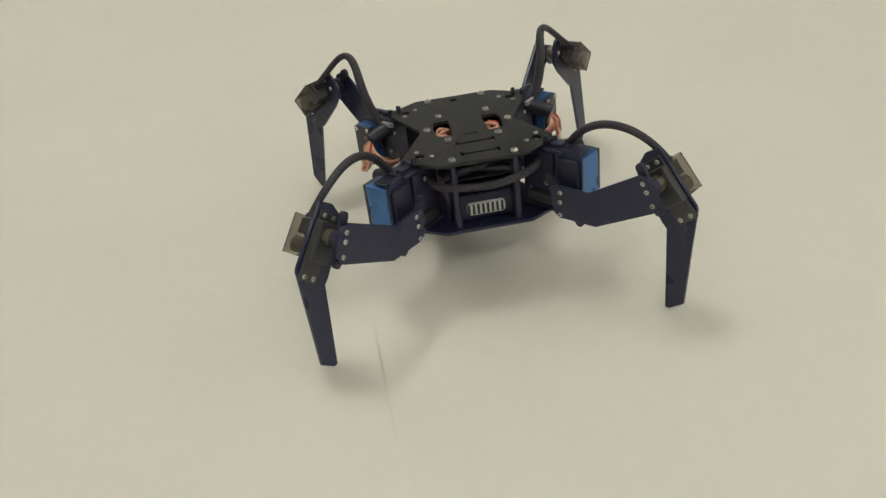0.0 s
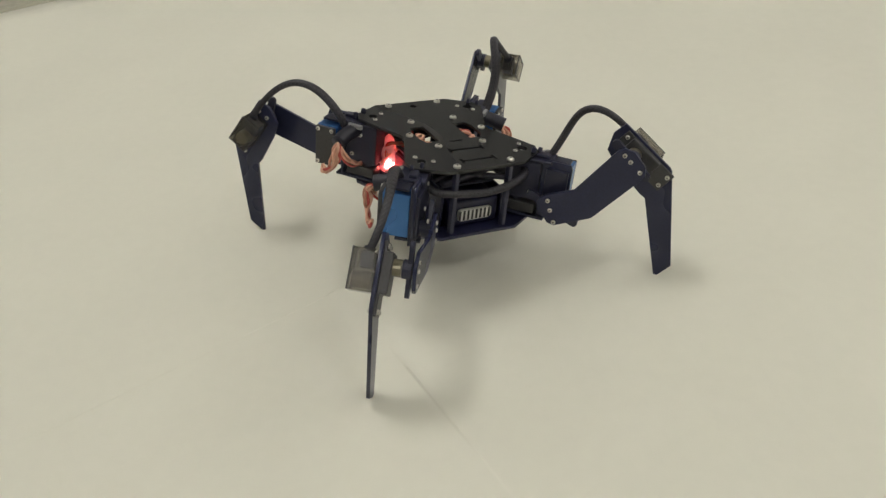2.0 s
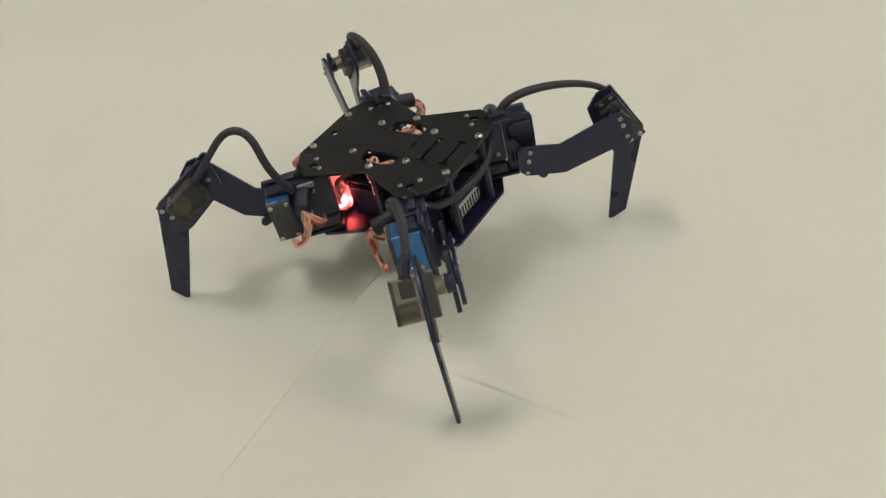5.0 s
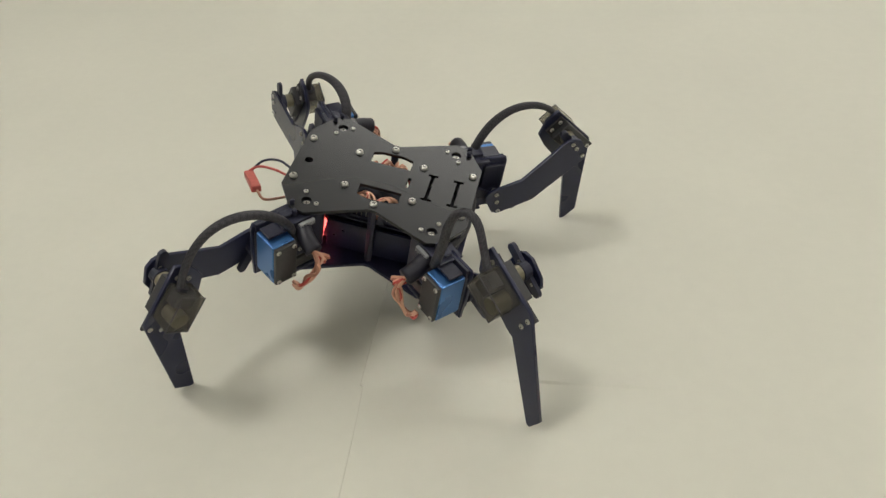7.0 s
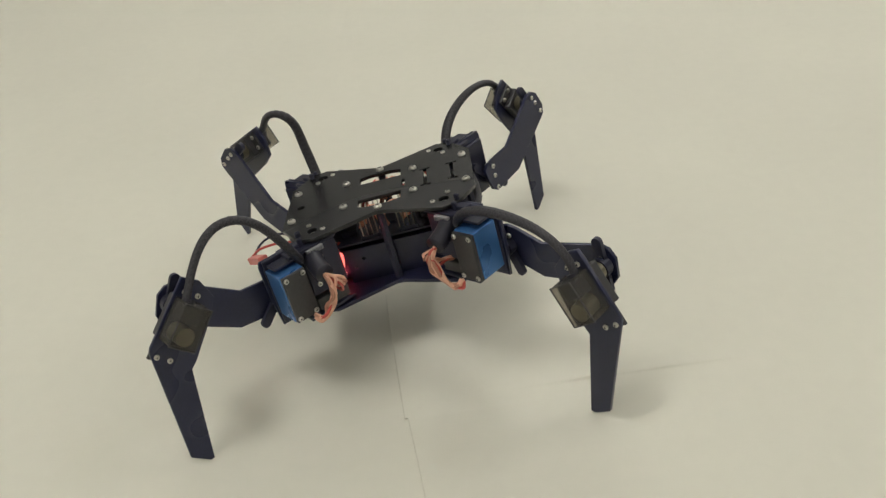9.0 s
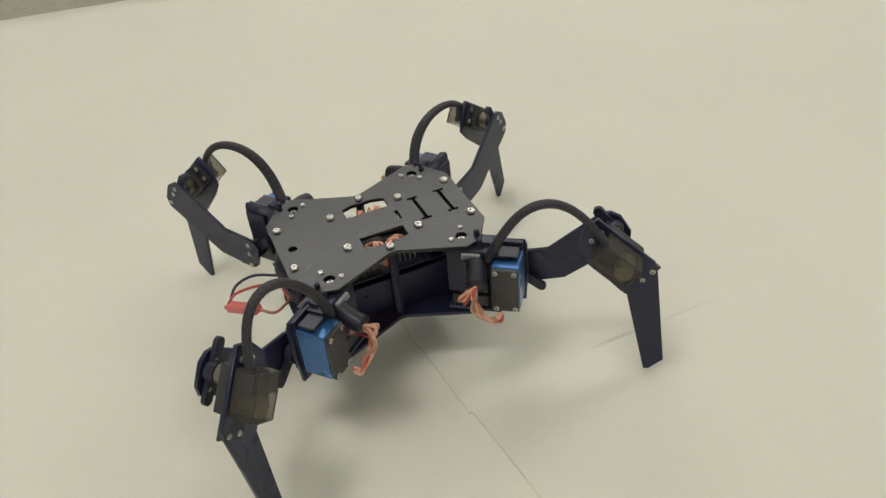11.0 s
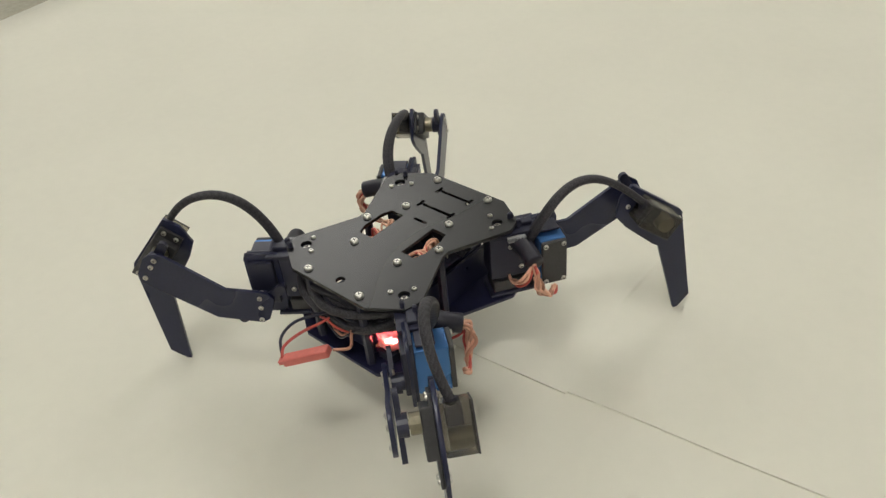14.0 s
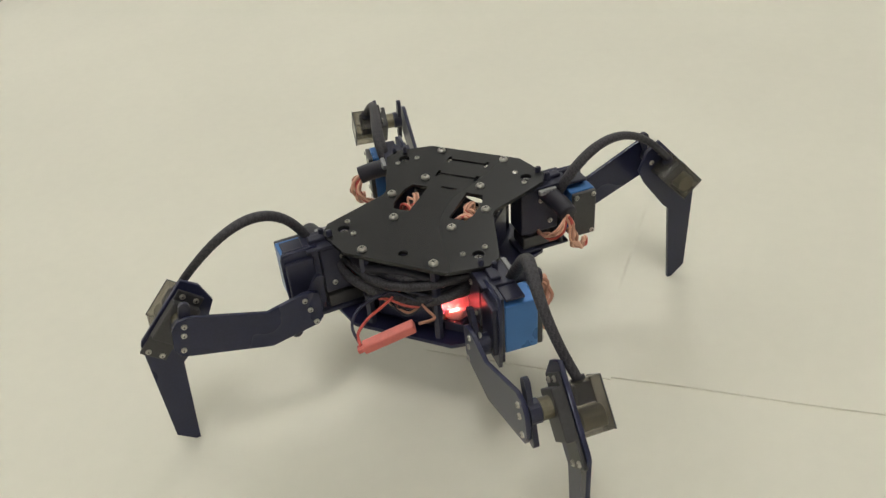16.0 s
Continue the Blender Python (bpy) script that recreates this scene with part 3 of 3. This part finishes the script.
        tube(bm, [(17 + j(2), f * -30, -19 + j(2)), (16 + j(3), f * (-38 + j(2)), -23 + j(2)), (17 + j(4), f * (-38 + j(4)), -33 + j(3)), (22 + j(3), f * (-35 + j(3)), -43 + j(3)),
                  (30 + j(3), f * (-33.5 + j(1.5)), -49 + j(2)), (33 + j(2), f * -30, -46 + j(2))], 1.35, 6, 6)
        part("servo_wire", bm, mat, hip, "", smooth=True)
    for k in range(4):
        r = random.Random(40 + k)
        j = lambda a: r.uniform(-a, a)
        bm = bmesh.new()
        tube(bm, [(17 + j(2), f * -31, -20), (8 + j(3), f * (-35 + j(3)), -28 + j(3)), (2 + j(4), f * (-28 + j(4)), -38 + j(4)), (4, f * -12, -42 + j(3)), (6, f * -6, -44)], 1.1, 6, 6)
        part("servo_wire", bm, (M_RED, M_ORANGE, M_BROWN, M_ORANGE)[k], hip, "", smooth=True)
    return hip


def build_thigh(f):
    out = [(-6, 12.5), (-1, 14), (7, 12.5), (29.5, 4), (81.4, 13.5), (87.4, 11.5), (92, 5), (92, -10), (87.4, -16.5), (82.4, -17.5), (27, -24.5), (-6, -13.5), (-9.5, -8), (-8, 5)]
    me = leg_plate("thigh", out, 3.0, V_THIGH, f, M_SHEET)
    ob = part("thigh", me, None, robot, "black bent thigh plate with steel screws")
    for x, z in ((3.6, 8), (-0.1, -0.2), (-4.3, -11.1), (84.1, 7.3), (84.9, 0.2), (86.1, -11.4)):
        face_screw(f, x, z, V_THIGH + 1.5, ob, SCREW_SMALL)
        if x > 20 or z > 5:
            face_screw(-f, x, z, -(V_THIGH - 5), ob, SCREW_SMALL)
    bm = bmesh.new()
    horn(bm, f, 0, -1, 68, 16.6, 19.9, 26)
    part("horn", bm, M_PLASTIC, ob)
    bm = bmesh.new()
    horn(bm, f, THIGH, 0, 84, 16.6, 19.9)
    part("horn", bm, M_PLASTIC, ob)
    return ob


SERVO = Matrix(((0.832, 0, -0.555, 0), (0, 1, 0, 0), (0.555, 0, 0.832, 0), (0, 0, 0, 1)))   # the knee servo's lean in the shin


def build_shin(f):
    out = [(-25, -3.5), (18.5, 26), (22, 26.8), (110.2, 12.5), (119.2, -2.5), (117.7, -3.5), (43, 1), (38, -3), (9, -18.5), (-5, -23), (-19, -15)]
    me = leg_plate("shin", out, 3.0, V_SHIN, f, M_SHEET, [])
    ob = part("shin", me, None, robot, "black tapered shin plate standing on its tip")
    y = lambda a, b: side(f, a, b)
    bm = bmesh.new()
    box(bm, -10, 21, *y(V_SHIN + 1.5, 6), -10, 10, 1.0, SERVO)
    box(bm, -17.5, 37.5, *y(V_SHIN + 1.5, V_SHIN + 4), -9.5, 9.5, 0.6, SERVO)
    part("gear_case", bm, M_CAP, ob, "grey black servo gear case")
    bm = bmesh.new()
    rod(bm, (0, f * 6, 0), (0, f * 12.5, 0), 6.6, 18)
    rod(bm, (0, f * 12.5, 0), (0, f * 16.5, 0), 3.0, 12)
    part("shaft_collar", bm, M_BRASS, ob)
    bm = bmesh.new()
    box(bm, -10, 21, *y(-24, V_SHIN - 1.5), -10, 10, 1.3, SERVO)
    case = part("clear_case", bm, M_SMOKE, ob, "smoky see-through servo case")
    bm = bmesh.new()
    for x0, x1, z0, z1 in ((-10.2, 21.2, 9.5, 10.2), (-10.2, 21.2, -10.2, -9.5), (-10.2, -9.5, -9.5, 9.5), (20.5, 21.2, -9.5, 9.5)):
        box(bm, x0, x1, *y(-24.3, -23.2), z0, z1, 0.3, SERVO)
    part("case_rim", bm, M_CAP, case, "dark rim of the servo case")
    bm = bmesh.new()
    q0, q1 = SERVO @ Vector((12.5, f * -22, 0)), SERVO @ Vector((12.5, f * -8, 0))
    rod(bm, q0, q1, 6.5, 18)
    part("motor", bm, M_BRASS, ob)
    bm = bmesh.new()
    box(bm, -8, 4, *y(-18, -8), -7.5, 7.5, 0.8, SERVO)
    part("servo_board", bm, M_BOARD, ob)
    for s, w in ((-14, 5), (-14, -5), (34, 5), (34, -5)):
        p = SERVO @ Vector((s, 0, w))
        face_screw(f, p.x, p.z, V_SHIN + 4, ob, SCREW_SMALL)
        face_screw(-f, p.x, p.z, -(V_SHIN - 1.5), ob, SCREW_SMALL)
    bm = bmesh.new()
    rod(bm, SERVO @ Vector((-9, f * -13, 4)), SERVO @ Vector((-11.5, f * -12.5, 4)), 4.4, 14)
    part("grommet", bm, M_RUBBER, ob)
    bm = bmesh.new()
    box(bm, 113.2, 117.8, *y(V_SHIN - 1.1, V_SHIN + 1.1), -3.2, 1, 0.5)
    part("foot_tip", bm, M_WHITE, ob, "small pale foot tip")
    return ob


CABLE_N = 26
CABLE_LENGTHS = {"FR": 0.117, "FL": 0.111, "BR": 0.130, "BL": 0.1265}


def build_cable(length):
    pieces = []
    for k in range(CABLE_N):
        bm = bmesh.new()
        w = smooth(2, CABLE_N - 3, k)
        capsule(bm, 1000 * length / CABLE_N, 4.7 - 1.6 * w, 0.72 + 0.2 * w)
        pieces.append(part("cable_piece", bm, M_BRAID, robot, "black braided cable", smooth=True))
    return pieces


robot_body()
LEG_PARTS = {}
for leg, (sx, sy) in LEGS.items():
    f = -sx * sy
    LEG_PARTS[leg] = (build_hip(f), build_thigh(f), build_shin(f), build_cable(CABLE_LENGTHS[leg]))


# ---------------------------------------------------------------- movement
def body_pose(row):
    x, y, z, yaw, pitch, roll = row
    return pose(x * MM, y * MM, z * MM, roll, pitch, yaw)


def glide(rows, t):
    """Catmull-Rom through unevenly spaced rows."""
    ts = [r[0] for r in rows]
    i = max(0, min(len(ts) - 2, sum(1 for a in ts if a <= t) - 1))
    def slope(k, j):
        a, b = max(k - 1, 0), min(k + 1, len(ts) - 1)
        return (rows[b][j] - rows[a][j]) / (ts[b] - ts[a])
    h = ts[i + 1] - ts[i]
    s = (t - ts[i]) / h
    out = []
    for j in range(1, 7):
        p0, p1, m0, m1 = rows[i][j], rows[i + 1][j], slope(i, j) * h, slope(i + 1, j) * h
        out.append((2 * s ** 3 - 3 * s * s + 1) * p0 + (s ** 3 - 2 * s * s + s) * m0 + (3 * s * s - 2 * s ** 3) * p1 + (s ** 3 - s * s) * m1)
    return out


def foot_place(leg, t):
    """Where a foot stands on the floor; it slides a few millimetres as the body leans over."""
    rows = [(0, 0, 0, 0), (6, 0, 0, 0), *SLIPS[leg]]
    x, y, up = [float(np.interp(t, [r[0] for r in rows], [r[1 + j] for r in rows])) for j in range(3)]
    return FEET[leg][0] + x, FEET[leg][1] + y, 0.3 + up


def leg_poses(m, leg, t):
    """Poses of hip, thigh and shin in body space, so that the foot stays at its place on the floor."""
    sx, sy = LEGS[leg]
    foot = m.inverted() @ (Vector(foot_place(leg, t)) * MM) / MM
    ax, ay = foot.x * sx - HIP_X, foot.y * sy - HIP_Y
    d = math.hypot(ax, ay)
    th = math.atan2(ay, ax) + math.asin(V_SHIN / d)
    r, z = math.sqrt(d * d - V_SHIN ** 2) - COXA, foot.z + HIP_DROP
    dist = math.hypot(r, z)
    lift = math.atan2(z, r) + math.acos(max(-1, min(1, (THIGH ** 2 + dist ** 2 - SHIN ** 2) / (2 * THIGH * dist))))
    kx, kz = THIGH * math.cos(lift), THIGH * math.sin(lift)
    drop = math.atan2(z - kz, r - kx)
    yaw = math.degrees(math.atan2(sy * math.sin(th), sx * math.cos(th)))
    hip = pose(sx * HIP_X * MM, sy * HIP_Y * MM, 0, 0, 0, yaw)
    thigh = hip @ pose(COXA * MM, 0, -HIP_DROP * MM, 0, -math.degrees(lift), 0)
    shin = hip @ pose((COXA + kx) * MM, 0, (kz - HIP_DROP) * MM, 0, -math.degrees(drop), 0)
    return hip, thigh, shin


def cable_nodes(hip, shin, f, length):
    """Points along the arched cable."""
    a = hip @ (Vector((22.9, f * -10.5, -8.7)) * MM)
    end = Vector((-11.0, f * -12.4, -1.1))
    b = shin @ (end * MM)
    da, db = hip.to_3x3() @ Vector((0.389, f * -0.244, 0.888)), shin.to_3x3() @ Vector((-0.851, f * 0.308, -0.425))

    def arch(reach, n):
        a2, b2 = a + da * reach * 0.724, b + db * reach
        pts = [a * (1 - t) ** 3 + a2 * 3 * t * (1 - t) ** 2 + b2 * 3 * t * t * (1 - t) + b * t ** 3 for t in [k / n for k in range(n + 1)]]
        run = [0.0]
        for p, q in zip(pts, pts[1:]):
            run.append(run[-1] + (q - p).length)
        return pts, run
    lo, hi = 0.005, 0.2          # the cable keeps its length: find the bow that takes it up
    for _ in range(14):
        mid = (lo + hi) / 2
        if arch(mid, 40)[1][-1] < length:
            lo = mid
        else:
            hi = mid
    pts, run = arch(lo, 200)
    def at(s):
        k = min(len(run) - 2, max(0, sum(1 for x in run if x <= s) - 1))
        w = (s - run[k]) / max(run[k + 1] - run[k], 1e-9)
        return pts[k].lerp(pts[k + 1], w)
    return [at(run[-1] * k / CABLE_N) for k in range(CABLE_N + 1)]


def relax(chains, length):
    """Lets the cables bow evenly between their clamped ends, at constant length."""
    xs = np.array([[tuple(p) for p in c] for c in chains])
    free = np.ones(CABLE_N + 1)
    free[:2] = free[-2:] = 0
    seg = length / CABLE_N
    for _ in range(160):
        xs[:, 2:-2] -= 0.06 * (xs[:, :-4] - 4 * xs[:, 1:-3] + 6 * xs[:, 2:-2] - 4 * xs[:, 3:-1] + xs[:, 4:])
        for first in (0, 1, 0, 1):
            k = np.arange(first, CABLE_N, 2)
            d = xs[:, k + 1] - xs[:, k]
            d *= 0.5 * (1 - seg / np.maximum(np.linalg.norm(d, axis=2, keepdims=True), 1e-9))
            xs[:, k] += d * free[k][None, :, None]
            xs[:, k + 1] -= d * free[k + 1][None, :, None]
    return xs


def piece_poses(hip, nodes):
    flank = hip.to_3x3() @ Vector((0, 1, 0))
    out = []
    for k in range(CABLE_N):
        p, q = Vector(nodes[k]), Vector(nodes[k + 1])
        x = (q - p).normalized()
        z = x.cross(flank).normalized()
        y = z.cross(x)
        m = Matrix((x, y, z)).transposed().to_4x4()
        m.translation = p
        out.append(m)
    return out


def motions():
    # seconds, then millimetres and degrees of the body: x, y, z, yaw, pitch, roll
    rows = [
        (0, -5.3, 3.2, 117.1, 1.3, -4.9, -0.3),
        (0.5, 7.6, 3.5, 119.6, -0.6, 17.3, 0.2),
        (1, -2.7, 4.0, 121.2, 0.8, -0.8, 2.0),
        (1.5, 0.1, -5.8, 122.8, 1.4, -0.5, 12.7),
        (2, -3.6, 14.4, 120.0, -0.1, 0.7, -11.6),
        (2.5, -3.5, 10.0, 117.0, -0.2, -1.6, -4.0),
        (3, -0.7, 4.7, 120.4, 16.2, -0.8, 0.4),
        (3.5, -7.4, 9.0, 116.0, -4.6, -0.1, 0.3),
        (4, -7.5, 10.6, 112.9, -10.3, -1.3, 0.1),
        (4.5, -4.4, 7.2, 116.1, -3.2, -1.3, 0.7),
        (5, -1.6, 3.9, 118.7, -0.2, -6.3, 4.8),
        (5.5, 1.1, -5.4, 123.2, -0.2, -5.4, 12.9),
        (6, 4.9, -12.7, 128.8, 0.2, 1.6, 16.5),
        (6.5, 9.4, -16.2, 133.2, 0.4, 8.0, 14.5),
        (7, 8.7, -9.6, 125.4, 1.3, 14.4, 7.0),
        (7.5, 8.0, -2.9, 129.4, -0.8, 14.8, -4.4),
        (8, 17.2, -1.7, 129.3, 2.8, 14.4, -13.3),
        (8.5, 6.0, 12.6, 122.3, 2.2, 1.8, -12.2),
        (9, -0.1, 9.9, 120.9, 1.2, -8.4, -7.5),
        (9.5, -2.9, 4.7, 118.6, 0.9, -11.1, -0.0),
        (10, -4.8, -2.5, 117.4, 0.6, -6.7, 5.5),
        (10.5, -13.6, -3.8, 113.1, 0.8, -3.4, 3.9),
        (11, -19.2, -14.8, 113.8, 2.5, 0.2, 1.1),
        (11.25, 4.6, -27.5, 118.8, 2.0, 0.6, 0.4),
        (11.5, 27.6, -13.8, 123.9, 1.5, 0.9, -0.4),
        (11.75, 29.2, 12.7, 121.1, 1.2, 1.2, -0.5),
        (12, 12.9, 30.8, 118.3, 1.1, 1.4, -0.6),
        (12.25, -17.8, 24.4, 123.6, 1.0, 1.0, -0.1),
        (12.5, -26.5, 1.0, 129.0, 0.9, 0.7, 0.5),
        (13, 18.8, 5.2, 138.0, 1.0, 0.4, 2.1),
        (13.5, 18.4, -1.5, 97.6, 1.0, -0.6, 0.8),
        (13.75, -15.8, -1.9, 92.7, 0.6, -0.7, 0.2),
        (14, -30.5, -2.2, 119.5, 0.2, -0.9, -0.3),
        (14.25, -14.8, 3.0, 143.1, 0.3, -0.7, 0.3),
        (14.5, 11.6, 8.0, 141.0, 0.4, -0.4, 0.9),
        (14.75, 27.9, 4.4, 126.9, 0.3, -0.7, 0.7),
        (15, 27.5, 0.6, 101.6, 0.2, -1.0, 0.7),
        (15.25, -2.7, -0.5, 92.2, -0.2, -0.8, 0.1),
        (15.5, -25.3, -1.7, 108.3, -0.5, -0.6, -0.5),
        (15.75, -22.2, -0.0, 135.0, 0.6, 0.0, 0.5),
        (16, 0.3, 1.6, 141.1, 1.7, 0.5, 1.5),
    ]
    times = [k / 10 for k in range(161)]
    frames = [body_pose(glide(rows, t)) for t in times]
    walk(robot, list(zip(times, frames)))
    for leg, (hip, thigh, shin, cable) in LEG_PARTS.items():
        f = -LEGS[leg][0] * LEGS[leg][1]
        poses = [leg_poses(m, leg, t) for t, m in zip(times, frames)]
        for k, ob in enumerate((hip, thigh, shin)):
            walk(ob, [(t, p[k]) for t, p in zip(times, poses)])
        nodes = relax([cable_nodes(p[0], p[2], f, CABLE_LENGTHS[leg]) for p in poses], CABLE_LENGTHS[leg])
        chains = [piece_poses(p[0], n) for p, n in zip(poses, nodes)]
        for k, ob in enumerate(cable):
            walk(ob, [(t, c[k]) for t, c in zip(times, chains)])


motions()
